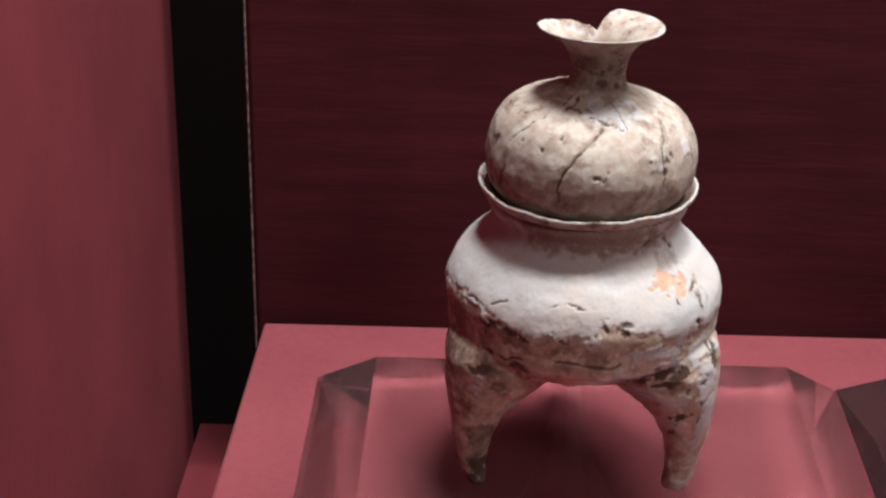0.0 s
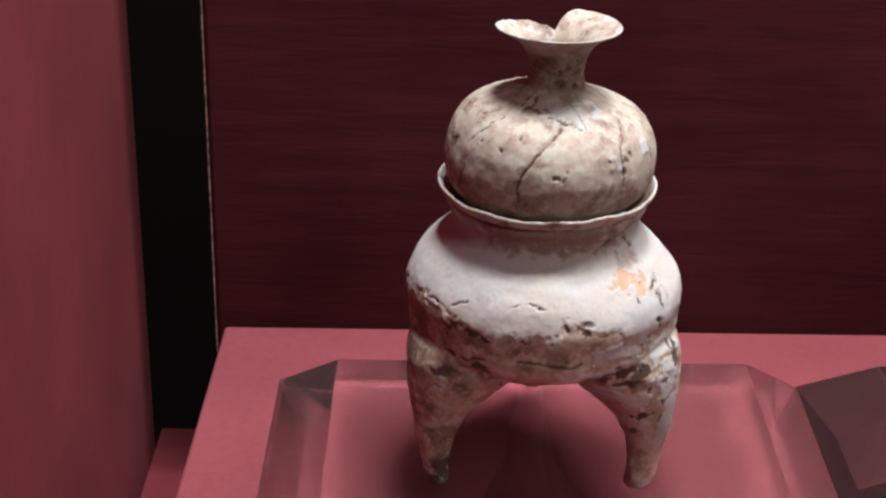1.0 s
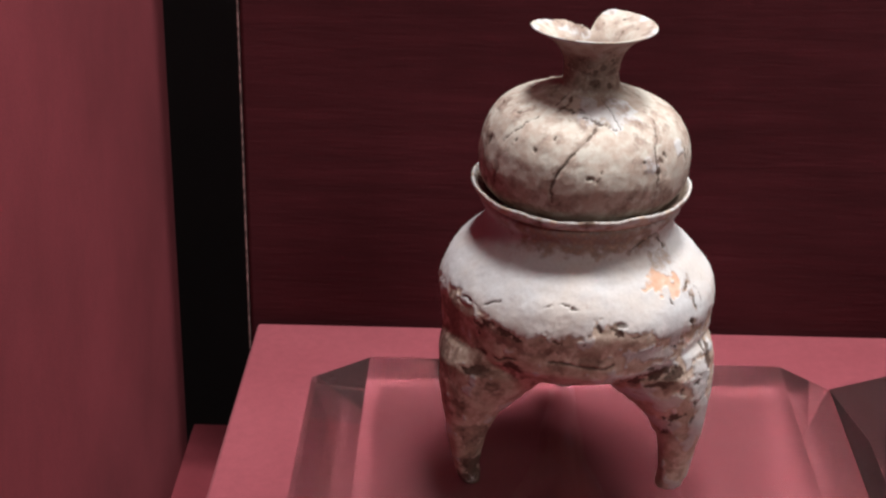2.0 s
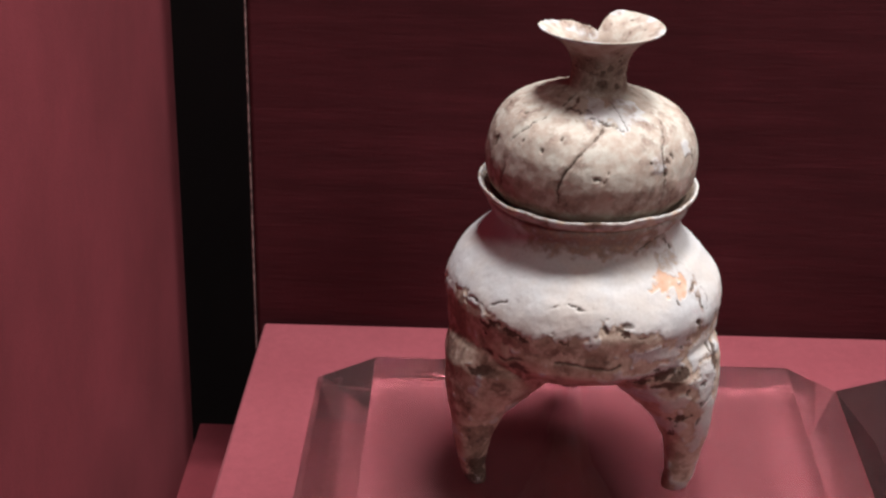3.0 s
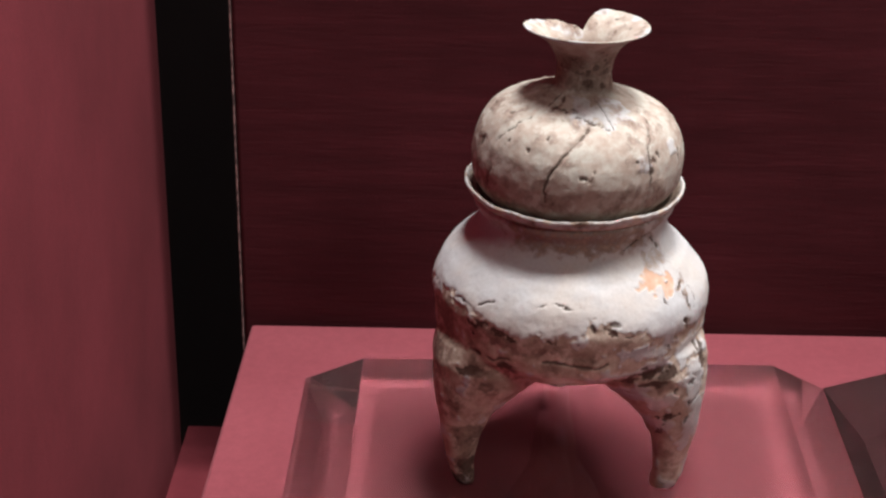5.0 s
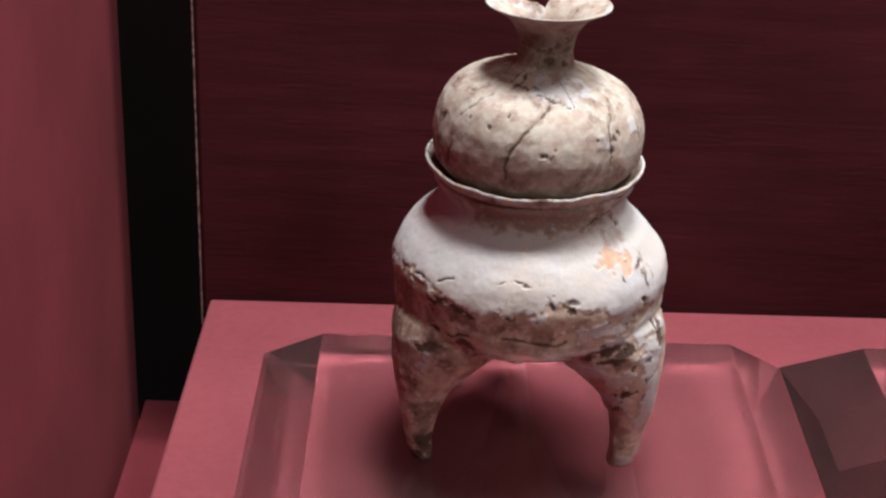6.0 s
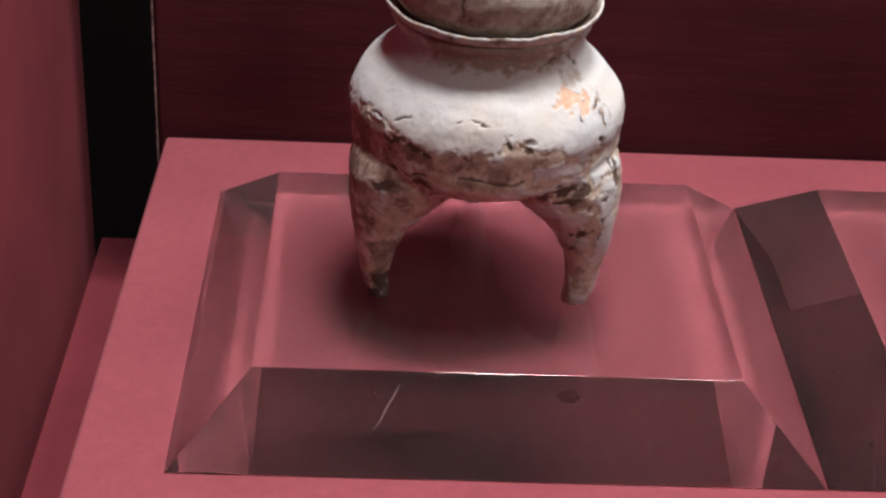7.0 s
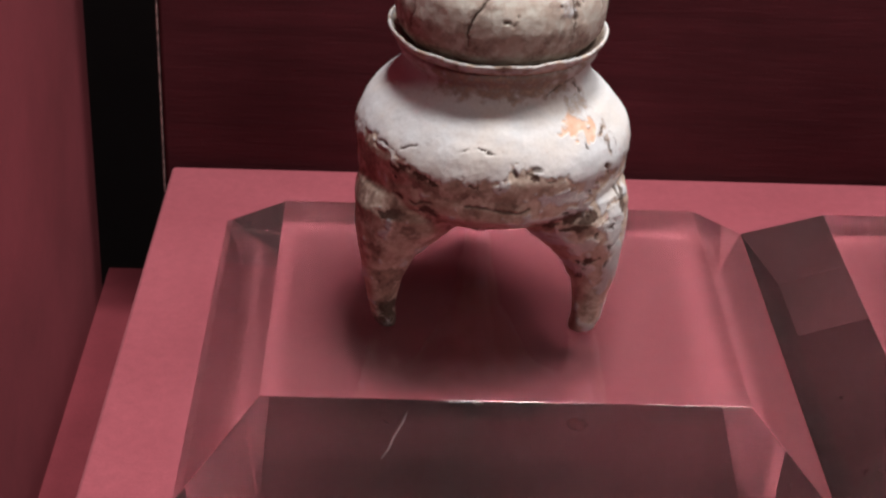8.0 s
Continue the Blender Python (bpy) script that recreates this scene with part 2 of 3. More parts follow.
def acrylic_stand(x, y, scratches=()):
    w, d, h, s = BLOCK_W / 2, BLOCK_D / 2, BLOCK_H, BLOCK_S
    bm = bmesh.new()
    z0 = 0.0005
    low = [bm.verts.new(p) for p in ((-w, -d, z0), (w, -d, z0), (w, d, z0), (-w, d, z0))]
    high = [bm.verts.new(p) for p in ((-w + s, -d + s, h), (w - s, -d + s, h), (w - s, d - s, h), (-w + s, d - s, h))]
    bm.faces.new(low[::-1])
    bm.faces.new(high)
    for i in range(4):
        j = (i + 1) % 4
        bm.faces.new((low[i], low[j], high[j], high[i]))
    bmesh.ops.bevel(bm, geom=bm.edges[:], offset=0.0003, segments=2, profile=0.5, affect="EDGES")
    bm.normal_update()
    for edge in bm.edges:
        edge.smooth = not any(face.calc_area() > 0.0008 for face in edge.link_faces)
    for face in bm.faces:
        face.material_index = int(face.normal.z < -0.95)
    ob = link_mesh("acrylic_stand", bm, ACRYLIC, True)
    ob.data.materials.append(UNDERSIDE)
    ob.location = (x, y, TOP)
    for n, trail in enumerate(scratches):
        scar = bmesh.new()
        sides = []
        for k, (sx, f) in enumerate(trail):
            half = 0.00025 * (0.4 + (0 < k < len(trail) - 1))
            yy, zz = -d + s * (1 - f), h * (1 - f)
            sides.append([scar.verts.new((sx + u * half, yy + e * -0.0002, zz + e * 0.0002)) for u, e in ((-1, 1), (1, 1), (1, 2), (-1, 2))])
        for a, b in zip(sides, sides[1:]):
            for i in range(4):
                scar.faces.new((a[i], a[(i + 1) % 4], b[(i + 1) % 4], b[i]))
        scar.faces.new(sides[0][::-1])
        scar.faces.new(sides[-1])
        part("scratch", scar, SCRATCH, ob, "pale scratch in the acrylic")
    return tagged(ob, "thick clear acrylic display block with sloping sides on red cloth", "display stand", "acrylic display stands")


acrylic_stand(0, 0, (
    ((-0.0455, 0.12), (-0.0475, 0.22), (-0.0515, 0.36), (-0.0535, 0.46), (-0.0570, 0.56)),
    ((-0.0780, 0.44), (-0.0740, 0.41), (-0.0690, 0.40), (-0.0660, 0.38)),
))
acrylic_stand(BLOCK_W + 0.0002, 0)


# the vessel
def smooth_step(a, b, x):
    k = np.clip((x - a) / (b - a), 0, 1)
    return k * k * (3 - 2 * k)


def profile_curve(points, step):
    """Points along a rounded line through (radius, height) pairs."""
    pts = [Vector((*p, 0)) for p in points]
    out = []
    for i in range(len(pts) - 1):
        a, b = pts[max(i - 1, 0)], pts[i]
        c, d = pts[i + 1], pts[min(i + 2, len(pts) - 1)]
        n = max(1, round((c - b).length / step))
        for k in range(n):
            t = k / n
            out.append(0.5 * (2 * b + (c - a) * t + (2 * a - 5 * b + 4 * c - d) * t * t + (3 * b - a - 3 * c + d) * t ** 3))
    out.append(pts[-1])
    return [(max(p.x, 0.0002), p.y) for p in out]


LEG_TURNS = (-150, -30, 90)


def legs_and_body(voxel):
    """The bulging body and its three hollow legs, melted into one skin."""
    outline = [(0.0005, 0.0605), (0.03, 0.0615), (0.05, 0.065), (0.062, 0.0735), (0.0646, 0.08), (0.0648, 0.0868),
               (0.0655, 0.0905), (0.0655, 0.097), (0.0625, 0.106), (0.0565, 0.1145), (0.0482, 0.1215), (0.0445, 0.1262), (0.0436, 0.133), (0.0442, 0.1415), (0.0005, 0.1418)]
    bm = ring_mesh([circle(r, z, 96) for r, z in profile_curve(outline, 0.002)])
    leg = [(0.0557, -0.0002, 0.0052), (0.0568, 0.003, 0.0062), (0.058, 0.008, 0.0066), (0.0588, 0.018, 0.0079), (0.0585, 0.029, 0.0102), (0.0562, 0.0402, 0.0142),
           (0.0515, 0.049, 0.0196), (0.0455, 0.058, 0.0256), (0.038, 0.068, 0.0325), (0.034, 0.077, 0.0338), (0.031, 0.083, 0.031), (0.027, 0.089, 0.026), (0.026, 0.097, 0.015)]
    for turn, fat in zip(LEG_TURNS, (0.9, 1.05, 1.0)):
        a = radians(turn)
        ca, sa = math.cos(a), math.sin(a)
        rings = []
        for c, z, s in leg:
            c += 0.016 * (turn == 90 and z < 0.035)
            s *= 1 + (fat - 1) * max(0.0, 1 - max(0.0, z) / 0.06)
            shift = -0.0014 * (turn == -30) * max(0.0, 1 - z / 0.05)
            rings.append([(c * ca + u + shift, c * sa + v, w) for u, v, w in circle(s, z, 32)])
        add_bm = ring_mesh(rings)
        tmp = bpy.data.meshes.new("tmp")
        add_bm.to_mesh(tmp)
        add_bm.free()
        bm.from_mesh(tmp)
        bpy.data.meshes.remove(tmp)
    ob = link_mesh("tmp_body", bm, None)
    re = ob.modifiers.new("skin", "REMESH")
    re.mode, re.voxel_size, re.use_smooth_shade = "VOXEL", voxel, True
    sm = ob.modifiers.new("melt", "SMOOTH")
    sm.factor, sm.iterations = 0.5, 7
    me = bpy.data.meshes.new_from_object(ob.evaluated_get(bpy.context.evaluated_depsgraph_get()))
    old = ob.data
    bpy.data.objects.remove(ob)
    bpy.data.meshes.remove(old)
    return me


def fbm(p, scale, octaves=4, seed=0.0):
    """Fractal noise, about 0 to 1, at every row of p."""
    off = Vector((seed * 7.1, seed * 3.7, seed * 5.3))
    return np.array([0.5 + 0.5 * noise.fractal(Vector(q) * scale + off, 1.0, 2.0, octaves) for q in p])


def line_distance(a, z, lines, radius):
    """The distance on the unrolled wall (angle times radius, height) to the nearest of some broken lines."""
    best = np.full(len(a), 9.0)
    for line in lines:
        for (a0, z0), (a1, z1) in zip(line, line[1:]):
            x0, y0, x1, y1 = radians(a0) * radius, z0 / 1000, radians(a1) * radius, z1 / 1000
            px, py = a * radius, z
            k = np.clip(((px - x0) * (x1 - x0) + (py - y0) * (y1 - y0)) / ((x1 - x0) ** 2 + (y1 - y0) ** 2 + 1e-12), 0, 1)
            best = np.minimum(best, np.hypot(px - x0 - k * (x1 - x0), py - y0 - k * (y1 - y0)))
    return best


def spots(a, z, places, radius):
    """1 inside uneven spots given as (angle, height, half width, half height), falling to 0 at twice the size."""
    out = np.zeros(len(a))
    for a0, z0, w, h in places:
        d = np.hypot((a - radians(a0)) * radius * 1000 / w, (z * 1000 - z0) / h)
        out = np.maximum(out, 1 - d / 2)
    return out


def set_attribute(me, name, values):
    me.attributes.new(name, "FLOAT", "POINT").data.foreach_set("value", np.clip(values, 0, 1).astype(np.float32))


def verts_of(me):
    co = np.empty(len(me.vertices) * 3)
    me.vertices.foreach_get("co", co)
    return co.reshape(-1, 3)


def normals_of(me):
    co = np.empty(len(me.vertices) * 3)
    me.vertices.foreach_get("normal", co)
    return co.reshape(-1, 3)


# wear: angles are degrees round the axis from the front (+ to the east), heights are millimetres over the stand
BODY_CRACKS = [[(27.0, 128.1), (36.2, 131.0), (46.8, 133.9), (52.6, 128.7), (55.7, 124.4)], [(56.6, 110.0), (51.5, 108.3)], [(53.9, 106.4), (54.4, 100.9)], [(50.5, 96.2), (52.4, 91.3)]]
BODY_PITS = [(41.2, 106.8, 0.9, 1.3), (54.7, 102.8, 0.8, 2.2), (51.1, 95.2, 0.9, 1.2), (53.0, 63.5, 1.1, 1.5), (53.1, 53.2, 1.0, 1.2), (53.1, 43.4, 1.0, 2.0), (59.2, 78.6, 1.2, 2.6), (62.5, 75.7, 1.4, 3.0), (46.0, 61.8, 0.9, 1.4), (6.2, 101.5, 1.2, 1.6), (15.0, 102.2, 2.4, 1.2), (-38.7, 96.6, 2.2, 0.9), (19, 72, 3.2, 1.4), (30, 77.5, 2.0, 0.9), (60, 62, 0.9, 1.5)]
BODY_FINE = [[(-59.7, 102.0), (-52.8, 102.7), (-47, 101.5), (-43.1, 103.5), (-36.0, 107.1)], [(-17.0, 108.4), (-9.0, 110.6), (-3.4, 108.6), (1.9, 109.3)], [(48.1, 33.2), (45.8, 43.3), (51.3, 49.5), (60.0, 58.3)], [(60, 112), (62, 104), (58, 99)]]
SEAM = [[(-70, 79), (-54.9, 79.8), (-38.1, 80.6), (-21.8, 82.2), (-3.6, 83.1), (13.1, 83.5), (24, 84)]]
SLIP_EDGE = [(-110, 96), (-78, 98), (-64, 100), (-54, 100.7), (-43, 97), (-35, 96.7), (-20.6, 95.4), (-8, 98.8), (2, 98), (4.5, 102.3), (16, 100.9), (24, 96), (41, 91), (53, 93.6), (65, 92), (110, 92)]
LEG_SLIP = [(30, 86, 17, 3.6), (54, 80, 10, 7), (56, 64, 6.5, 13), (58, 44, 5.5, 13), (42, 55, 5, 4), (33, 58, 4, 3), (45, 40, 4, 4)]
SCABS = [(25.5, 70.5, 3.4, 4.2), (34, 73.5, 5.0, 3.0), (42, 71.2, 3.6, 2.6), (36, 66.5, 4.0, 2.0), (46, 46, 2.2, 1.6), (61, 72, 2.0, 5.0), (-52, 11, 5, 5), (-46, 70, 4, 2.0), (-30, 76, 5, 1.6)]
BARE = [(39.5, 114.5, 6.0, 4.2), (46.5, 111.5, 5.0, 3.0), (31.5, 115.2, 3.0, 1.6)]
LID_CRACKS = [[(5.7, 184.6), (-6.3, 178.6), (-12.9, 171.6), (-17.2, 166.0), (-18.6, 160.4), (-18.0, 153.8)], [(-29.1, 190.6), (-23.3, 189.4), (-7.4, 189.1), (-1.5, 188.1), (7.5, 186.1), (16.9, 185.2), (21.3, 183.5)], [(-41.5, 186.4), (-47.2, 184.6), (-47.1, 182.3), (-52.5, 178.8), (-57.0, 174.5)], [(55.7, 184.5), (48.0, 180.8), (41.2, 176.2), (39.7, 169.2), (39.8, 163.2), (36.7, 156.0), (36.2, 151.2)], [(22.1, 191.8), (23.7, 188.2), (24.0, 184.5)], [(-55.9, 166.3), (-56.7, 159.7), (-57.8, 154.0)], [(6.9, 170.1), (4.2, 164.3), (2.0, 166.6)]]
LID_PITS = [(-69.7, 172.5, 0.9, 2.2), (-83.1, 182.5, 1, 0.8), (-59.3, 186.1, 1.3, 0.8), (-45.6, 176.9, 1, 0.7), (-21.1, 181.1, 0.9, 0.6), (47.5, 172.4, 0.8, 1.2), (67.9, 167.7, 0.9, 3), (31.9, 171.5, 0.8, 0.6), (-31.9, 175.6, 0.8, 0.6), (39.2, 165.7, 1, 1.4), (0.6, 166.6, 1.2, 0.8), (-35.0, 191.9, 1.2, 1.6)]


def wear_body(a, z, big, mid, fine, blot, patches):
    """Where the slip of the lower pot holds, where it is stained, shaded or dirty, for every point of its wall."""
    deg = np.degrees(a)
    edge_angle, edge_height = zip(*SLIP_EDGE)
    edge = np.interp(deg, edge_angle, edge_height) / 1000 + (big - 0.5) * 0.006
    over = (z - edge) / 0.0045 + (mid - 0.5) * 1.9 + (fine - 0.5) * 1.0
    slip = 0.5 + 0.5 * over
    leg = spots(a, z, LEG_SLIP, 0.062) + (mid - 0.5) * 0.9 + (fine - 0.5) * 0.4
    slip = np.maximum(np.maximum(slip, leg), 0.06 + 0.16 * smooth_step(0, 30, deg) + 1.7 * (patches - 0.5))
    # stains thicken on the west side, partly in place of weaker light there
    west = smooth_step(10, -25, deg)
    low = smooth_step(0.5, 0.0, slip)
    band = smooth_step(0.0815, 0.086, z) * smooth_step(30, 5, np.abs(deg + 22) * 0.55)
    stain_shade = low * (0.25 + 1.9 * (blot - 0.5) + 0.2 * west) + 0.12 * (1 - low)
    stain_shade = np.maximum(stain_shade, low * band * (0.75 + 0.8 * (blot - 0.5)))
    stain_shade = np.maximum(stain_shade, low * smooth_step(-42, -62, deg) * smooth_step(0.05, 0.066, z) * (0.8 + 0.6 * (mid - 0.5)))
    stain_shade = np.maximum(stain_shade, 0.5 * smooth_step(0.016, 0.004, z + (mid - 0.5) * 0.016))
    # lower east leg kept cleaner, partly in place of stronger light there
    stain_shade = stain_shade * (1 - 0.45 * smooth_step(20, 45, deg) * smooth_step(0.07, 0.04, z))
    # brown shade painted on the neck below the lip, broken up like stains
    neck_shade = smooth_step(0.1215, 0.131, z + (mid - 0.5) * 0.01) * smooth_step(1.0, 0.5, np.abs(a + 0.1) + (blot - 0.5) * 0.8)
    stain_shade = np.maximum(stain_shade, neck_shade * 0.7)
    grey = smooth_step(0.42, 0.62, blot) * smooth_step(34, 42, deg) * smooth_step(64, 56, deg) * smooth_step(0.114, 0.12, z)
    stain_shade = np.maximum(stain_shade, grey * 0.55)
    rim = np.exp(-((over + 0.7) / 0.55) ** 2) * smooth_step(70, 55, np.abs(deg))
    scab = np.maximum(0.62 * rim * smooth_step(0.36, 0.58, blot) + 0.12, 0.16 + 0.85 * spots(a + (mid - 0.5) * 0.12, z + (mid - 0.5) * 0.006, SCABS, 0.062))
    scab = np.maximum(scab, smooth_step(0.012, 0.002, z + (mid - 0.5) * 0.012) * smooth_step(0.3, -0.2, a) * 0.7)
    bare = 0.08 + spots(a + (mid - 0.5) * 0.12 + (fine - 0.5) * 0.06, z + (mid - 0.5) * 0.009, BARE, 0.062) * 0.84
    return slip, stain_shade, scab, bare


def wear_dome(a, z, big, mid, fine, blot, patches):
    """The same for the domed upper part."""
    deg = np.degrees(a)
    patch = 0.5 * (patches - 0.5) + spots(a, z, [(2, 189.5, 9, 3.2), (20, 187.5, 7, 3.6), (40, 189, 8, 3.4), (36, 169.5, 3.4, 4.0), (62, 172, 3, 4)], 0.04)
    slip = patch + (mid - 0.5) * 0.8 + (fine - 0.5) * 0.4
    # browner towards the foot of the dome and round to its west
    stain_shade = 0.24 + 1.3 * (mid - 0.5) + 0.8 * (big - 0.5) + 0.22 * smooth_step(0.163, 0.150, z) + 0.16 * smooth_step(-30, -75, deg)
    stain_shade = np.maximum(stain_shade, spots(a + (mid - 0.5) * 0.2, z + (mid - 0.5) * 0.006, [(-72, 171, 2.2, 4), (-55, 187, 3, 1.6), (-76, 185, 2, 1.5), (-58, 160, 1.6, 9), (-10, 172, 4, 2.2), (4, 164, 3, 1.4), (42, 160, 2, 5)], 0.05) * 0.95)
    # neck browned, partly in place of the shade below the mouth
    stain_shade = np.maximum(stain_shade, 0.8 * smooth_step(0.189, 0.196, z) * smooth_step(0.25, 0.5, blot))
    scab = 0.1 + 0.75 * spots(a + (mid - 0.5) * 0.15, z + (mid - 0.5) * 0.004, [(-26, 191, 1.4, 1.8), (12, 197, 7, 2.2), (45, 196, 4, 1.5), (44, 171, 1.0, 2.0), (-70, 172, 1.0, 2.0)], 0.03)
    return slip * (1 - 0.6 * smooth_step(0.193, 0.197, z)), stain_shade, scab, np.zeros(len(a))


def weather(me, cracks, hairlines, pits, radius, wear, chips=()):
    p, n = verts_of(me), normals_of(me)
    a, z = np.arctan2(p[:, 0], -p[:, 1]), p[:, 2]
    big, mid, fine, blot = fbm(p, 45, 4, 1), fbm(p, 150, 4, 2), fbm(p, 480, 3, 3), fbm(p, 85, 4, 4)
    wa, wz = a + (mid - 0.5) * 0.06 + (fine - 0.5) * 0.03, z + (fine - 0.5) * 0.002
    crack = line_distance(wa, wz, cracks, radius)
    hair = line_distance(wa, wz, hairlines, radius)
    seam = line_distance(a, z + (big - 0.5) * 0.005 + (mid - 0.5) * 0.0015, SEAM, radius) if wear is wear_body else np.full(len(a), 9.0)
    strength = 0.7 + 0.9 * smooth_step(0.35, 0.6, mid)
    groove = np.clip((1 - crack / 0.0009) * strength, 0, 1)
    groove = np.maximum(groove, np.clip((1 - hair / 0.0007) * strength * (0.62 if wear is wear_body else 0.95), 0, 1))
    groove = np.maximum(groove, np.clip((1 - seam / 0.0016) * (0.35 + 0.6 * smooth_step(0.36, 0.55, blot)) * smooth_step(1.3, 0.5, np.abs(a + 0.15)), 0, 1))
    hole = np.clip(spots(a + (mid - 0.5) * 0.06, z + (fine - 0.5) * 0.002, pits, radius) * 1.1 + (fine - 0.5) * 0.5 - 0.02, 0, 1)
    slip, stain_shade, scab, bare = wear(a, z, big, mid, fine, blot, fbm(p, 110, 4, 7))
    near = 1 - smooth_step(0.0, 0.004, crack + (mid - 0.5) * 0.005)
    stain_shade = np.maximum(stain_shade, near * 0.6)
    holds = smooth_step(0.38, 0.62, slip) * (1 - smooth_step(0.42, 0.6, bare))
    sink = -0.0007 * smooth_step(0.3, 0.8, groove) - 0.0006 * smooth_step(0.4, 0.7, hole) + 0.00045 * holds - 0.0002 * smooth_step(0.4, 0.6, scab)
    sink += 0.0013 * (big - 0.5) + 0.00025 * (mid - 0.5) + 0.0001 * (fine - 0.5)
    if chips:
        sink += 0.0009 * smooth_step(0.42, 0.52, spots(a, z, chips, radius) + (mid - 0.5) * 0.4)
    p = p + n * sink[:, None]
    me.vertices.foreach_set("co", p.ravel())
    for name, values in (("slip", slip), ("stain_shade", stain_shade), ("scab", scab), ("bare", bare), ("dirt_shade", np.maximum(groove * 0.9, hole * 0.95))):
        set_attribute(me, name, values)
    me.update()


def lathe(points, turns, closed=True):
    return ring_mesh([circle(r, z, turns) for r, z in points], closed)


def vessel():
    base = tagged(new("tripod_vessel"), "cracked white pottery vessel on three legs with a broken mouth", "vessel")
    body = legs_and_body(0.0007)
    p = verts_of(body)
    dent = smooth_step(0.1, 0.112, p[:, 2]) * smooth_step(0.127, 0.118, p[:, 2]) * smooth_step(0.0, 0.03, p[:, 0])
    p[:, 0] *= 1 - 0.05 * dent  # the east shoulder is a little fallen in
    body.vertices.foreach_set("co", p.ravel())
    body.update()
    weather(body, BODY_CRACKS, BODY_FINE, BODY_PITS, 0.062, wear_body)
    body.materials.append(POT_BODY)
    ob = new("body", body)
    ob.parent = base
    tagged(ob, "white-slipped body melting into three stained hollow legs")
    # out-turned lip of the lower pot
    lip = [(0.0436, 0.1375), (0.0462, 0.1402), (0.0490, 0.1425), (0.0506, 0.1446), (0.0510, 0.1462), (0.0502, 0.1468), (0.0488, 0.1452), (0.0468, 0.1436), (0.043, 0.1425), (0.040, 0.142)]
    bm = lathe(profile_curve(lip, 0.0006), 240, False)
    for v in bm.verts:
        a = math.atan2(v.co.x, -v.co.y)
        out = max(0.0, (v.co.xy.length - 0.044) / 0.007)
        v.co.z += out * (0.0016 * math.cos(a + 1.9) * max(0.0, math.cos(a + 1.75)) + 0.0012 * (noise.noise(v.co * 60)) + 0.0006 * noise.noise(v.co * 260) + 0.0003 * noise.noise(v.co * 700))
        k = 1 + out * (0.012 * noise.noise(v.co * 45) + 0.004 * noise.noise(v.co * 260))
        v.co.x, v.co.y = v.co.x * k, v.co.y * k
    rim = part("lip", bm, POT_BODY, base, "uneven out-turned lip", True)
    p = verts_of(rim.data)
    mid, fine = fbm(p, 140, 4, 5), fbm(p, 500, 3, 6)
    r = np.hypot(p[:, 0], p[:, 1])
    set_attribute(rim.data, "slip", 0.25 + smooth_step(0.048, 0.0505, r) * 0.4 + (mid - 0.5) * 0.9)
    # browner inwards, towards the dome
    set_attribute(rim.data, "stain_shade", 0.28 + (mid - 0.5) * 1.1 + 0.5 * smooth_step(0.0495, 0.046, r))
    set_attribute(rim.data, "scab", 0.15 + (mid - 0.5) * 0.6)
    set_attribute(rim.data, "bare", np.zeros(len(p)))
    # dirty specks, and painted shade in the crease between lip and dome
    set_attribute(rim.data, "dirt_shade", np.maximum(smooth_step(0.66, 0.74, fine * 0.6 + mid * 0.4) * 0.8, 0.85 * smooth_step(0.0465, 0.045, r) * (p[:, 2] > 0.1415)))
    # domed upper part
    dome = [(0.036, 0.139), (0.0425, 0.1432), (0.0475, 0.1495), (0.0489, 0.157), (0.0488, 0.163), (0.0472, 0.170), (0.0436, 0.1768), (0.0374, 0.1825), (0.0292, 0.1868), (0.0210, 0.1900), (0.0150, 0.1925), (0.0131, 0.1960), (0.0125, 0.2040)]
    bm = lathe(profile_curve(dome, 0.0007), 430, False)
    for v in bm.verts:
        v.co.z += 0.1 * max(0.0, -v.co.x) * min(1.0, max(0.0, (v.co.z - 0.16) / 0.02)) * min(1.0, max(0.0, (0.2 - v.co.z) / 0.008))
        v.co.x += 0.0002 + 0.0018 * (v.co.z - 0.14) / 0.06
    upper = part("dome", bm, POT_TOP, base, "cream-coloured cracked dome", True)
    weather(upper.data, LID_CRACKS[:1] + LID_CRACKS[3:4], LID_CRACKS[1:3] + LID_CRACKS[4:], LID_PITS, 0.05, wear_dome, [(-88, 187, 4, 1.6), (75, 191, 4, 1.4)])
    # flaring broken mouth
    n, m = 260, 34
    bm = bmesh.new()
    flare = profile_curve([(0.0119, 0.2015), (0.0126, 0.2060), (0.0148, 0.2112), (0.0188, 0.2160), (0.0238, 0.2193), (0.0286, 0.2218)], 0.0002)
    grid = []
    for i in range(n):
        a = 2 * math.pi * i / n
        side = math.degrees(a) % 360  # 0 east, 90 to the rear, 180 west
        top = 1.0
        if 92 < side < 196:
            k = (side - 92) / 104
            top = 0.48 + 0.52 * min(1, k * 1.15) ** 0.75 + 0.018 * math.sin(k * 23) * (1 - k)
        elif 70 < side <= 92:
            top = 1.0 - 0.52 * ((side - 70) / 22) ** 1.3
        top += 0.02 * noise.noise(Vector((math.cos(a) * 9, math.sin(a) * 9, 1))) + 0.022 * noise.noise(Vector((math.cos(a) * 40, math.sin(a) * 40, 2)))
        top = min(top, 1.0)
        col = []
        for j in range(m):
            r, z = flare[min(len(flare) - 1, int(top * j / (m - 1) * (len(flare) - 1)))]
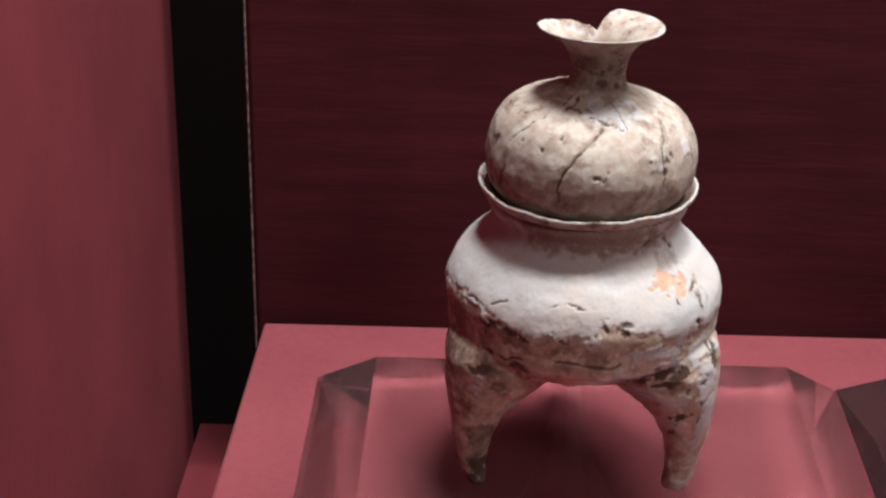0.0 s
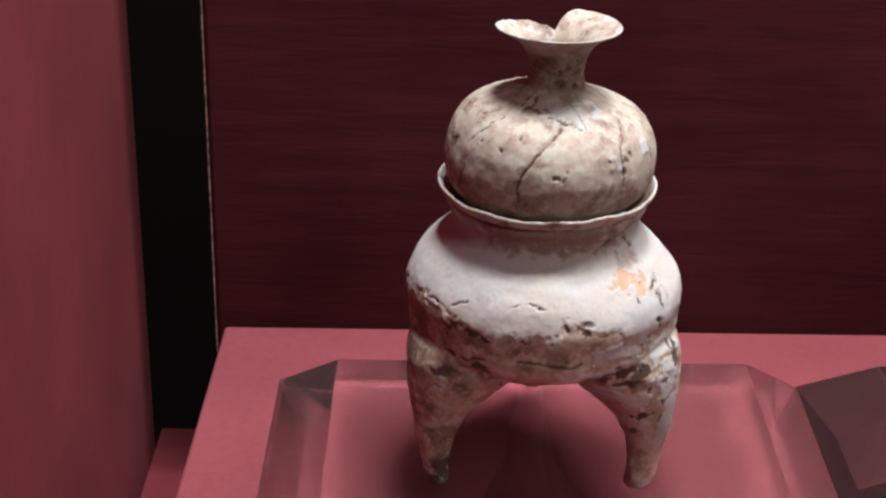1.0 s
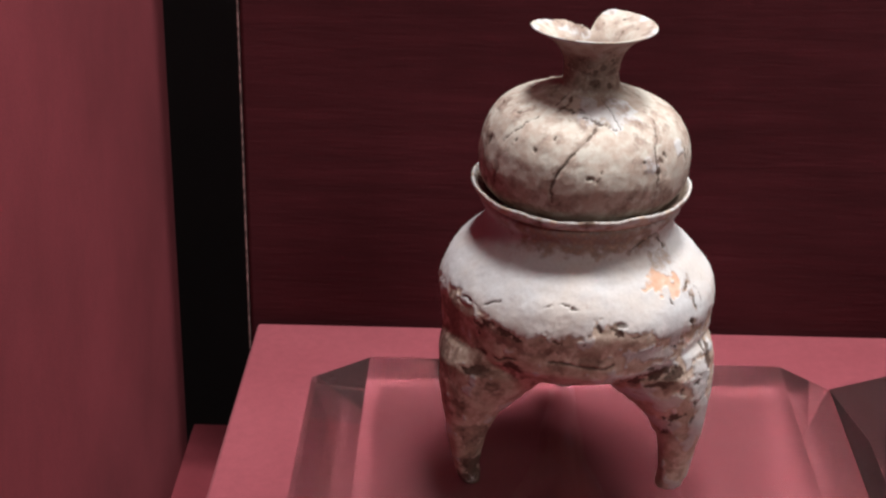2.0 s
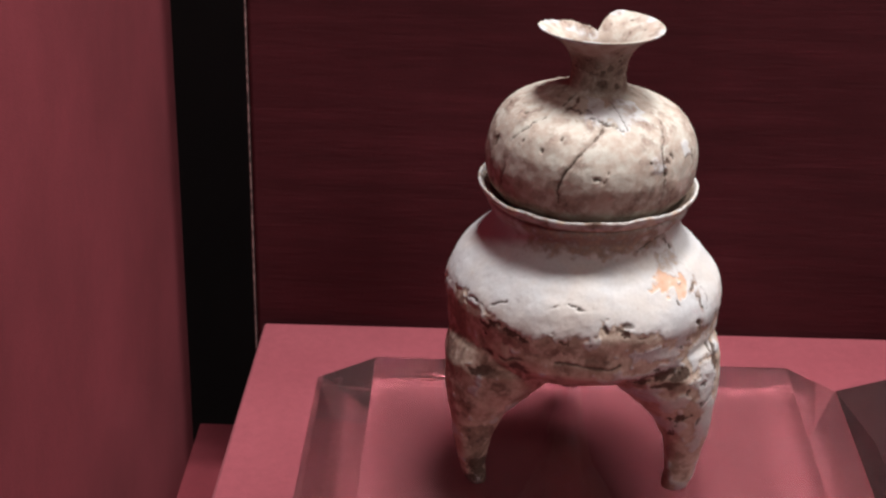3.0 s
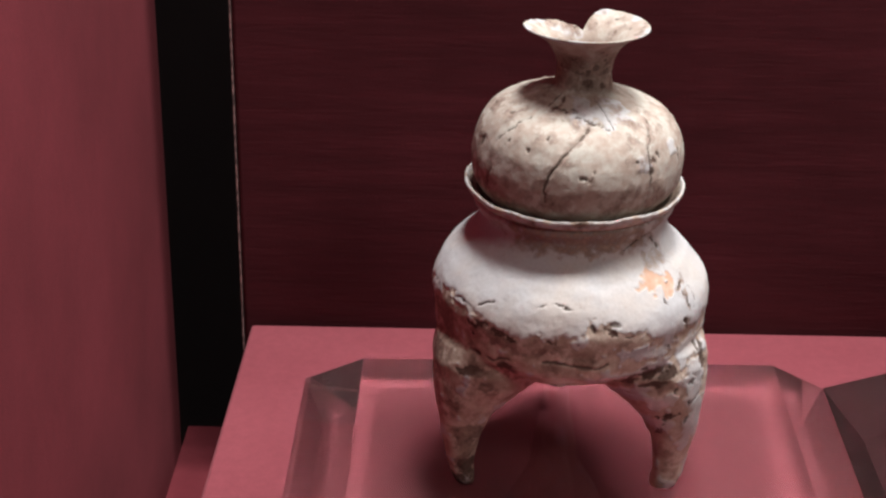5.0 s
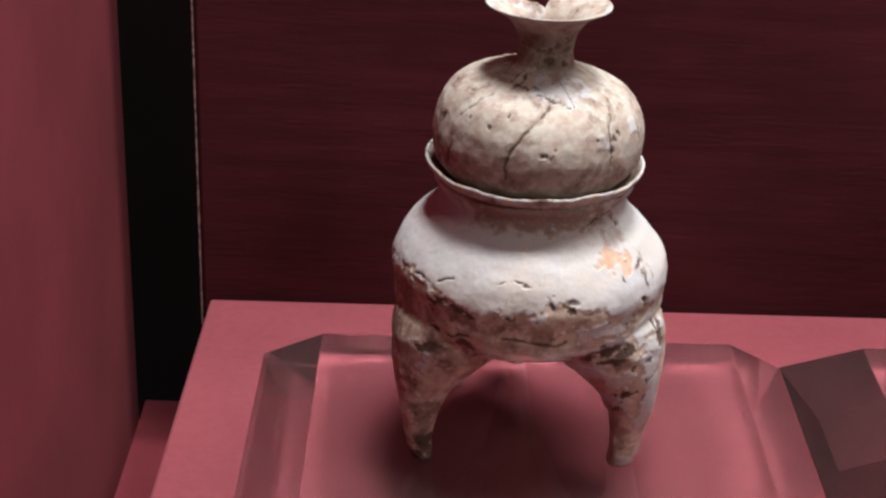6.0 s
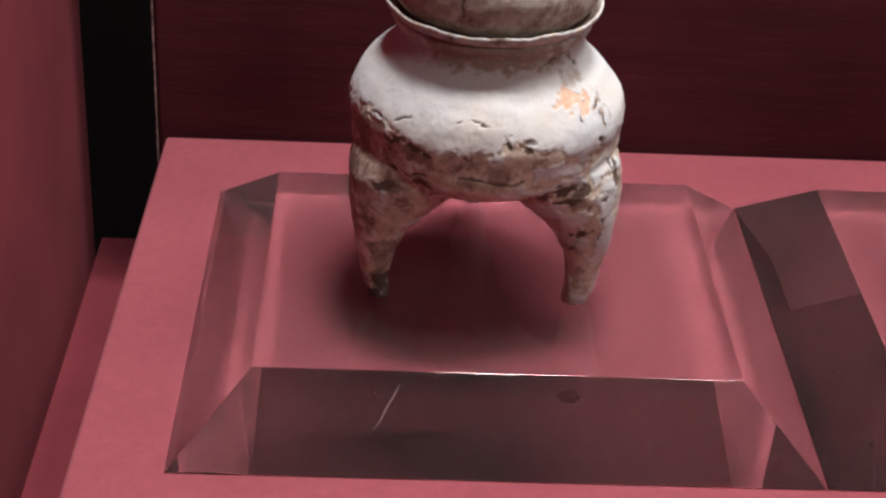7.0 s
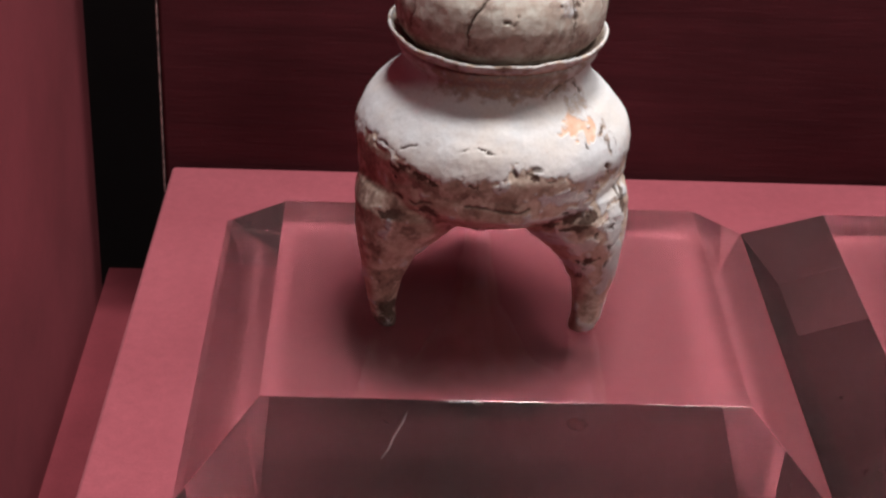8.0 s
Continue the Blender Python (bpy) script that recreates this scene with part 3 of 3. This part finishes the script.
            wob = 1 + 0.03 * j / m * noise.noise(Vector((math.cos(a), math.sin(a), 5)))
            col.append((r * wob, a, z - 0.0005 * j / m * math.sin(a + 0.6)))
        grid.append(col)
    skins = []
    for off in (0.0006, -0.0006):
        rows = []
        for col in grid:
            line = []
            for j, (r, a, z) in enumerate(col):
                r0, _, z0 = col[max(0, j - 1)]
                r1, _, z1 = col[min(m - 1, j + 1)]
                d = Vector((r1 - r0, z1 - z0))
                d = d.normalized() if d.length > 0 else Vector((0, 1))
                thick = off * (1 - 0.35 * j / m)
                rr, zz = r + d.y * thick, z - d.x * thick
                line.append(bm.verts.new((0.0024 + rr * math.cos(a), rr * math.sin(a), zz)))
            rows.append(line)
        skins.append(rows)
    outer, inner = skins
    for i in range(n):
        k = (i + 1) % n
        for j in range(m - 1):
            bm.faces.new((outer[i][j], outer[k][j], outer[k][j + 1], outer[i][j + 1]))
            bm.faces.new((inner[k][j], inner[i][j], inner[i][j + 1], inner[k][j + 1]))
        bm.faces.new((outer[i][m - 1], outer[k][m - 1], inner[k][m - 1], inner[i][m - 1]))
    mouth = part("mouth", bm, POT_TOP, base, "flaring mouth with a broken-out rim", True)
    p = verts_of(mouth.data)
    big, mid, fine = fbm(p, 60, 4, 8), fbm(p, 170, 4, 9), fbm(p, 500, 3, 10)
    height = p[:, 2]
    set_attribute(mouth.data, "slip", 0.02 + (big - 0.5) * 1.2 + 0.45 * smooth_step(0.2185, 0.2208, height))
    # browner, scabbier and more specked downwards into the throat
    set_attribute(mouth.data, "stain_shade", np.maximum(0.27 + (mid - 0.5) * 1.1 + (big - 0.5) * 0.7, 0.85 * smooth_step(0.217, 0.207, height) + (mid - 0.5) * 0.6))
    set_attribute(mouth.data, "scab", 0.1 + (mid - 0.5) * 0.5 + 0.3 * smooth_step(0.209, 0.202, height))
    set_attribute(mouth.data, "bare", np.zeros(len(p)))
    set_attribute(mouth.data, "dirt_shade", smooth_step(0.62, 0.76, fine * 0.5 + mid * 0.5 + 0.12 * smooth_step(0.212, 0.204, height)) * 0.6)
    return base


pot = vessel()
pot.matrix_world = Matrix.Translation((-0.0075, -0.001, TOP + BLOCK_H + 0.0003))
# a second vessel on the next stand, of which the clip shows the shadow
other = copy_thing(pot, pose(BLOCK_W + 0.005, 0.0, TOP + BLOCK_H + 0.0003, 0, 0, 120))
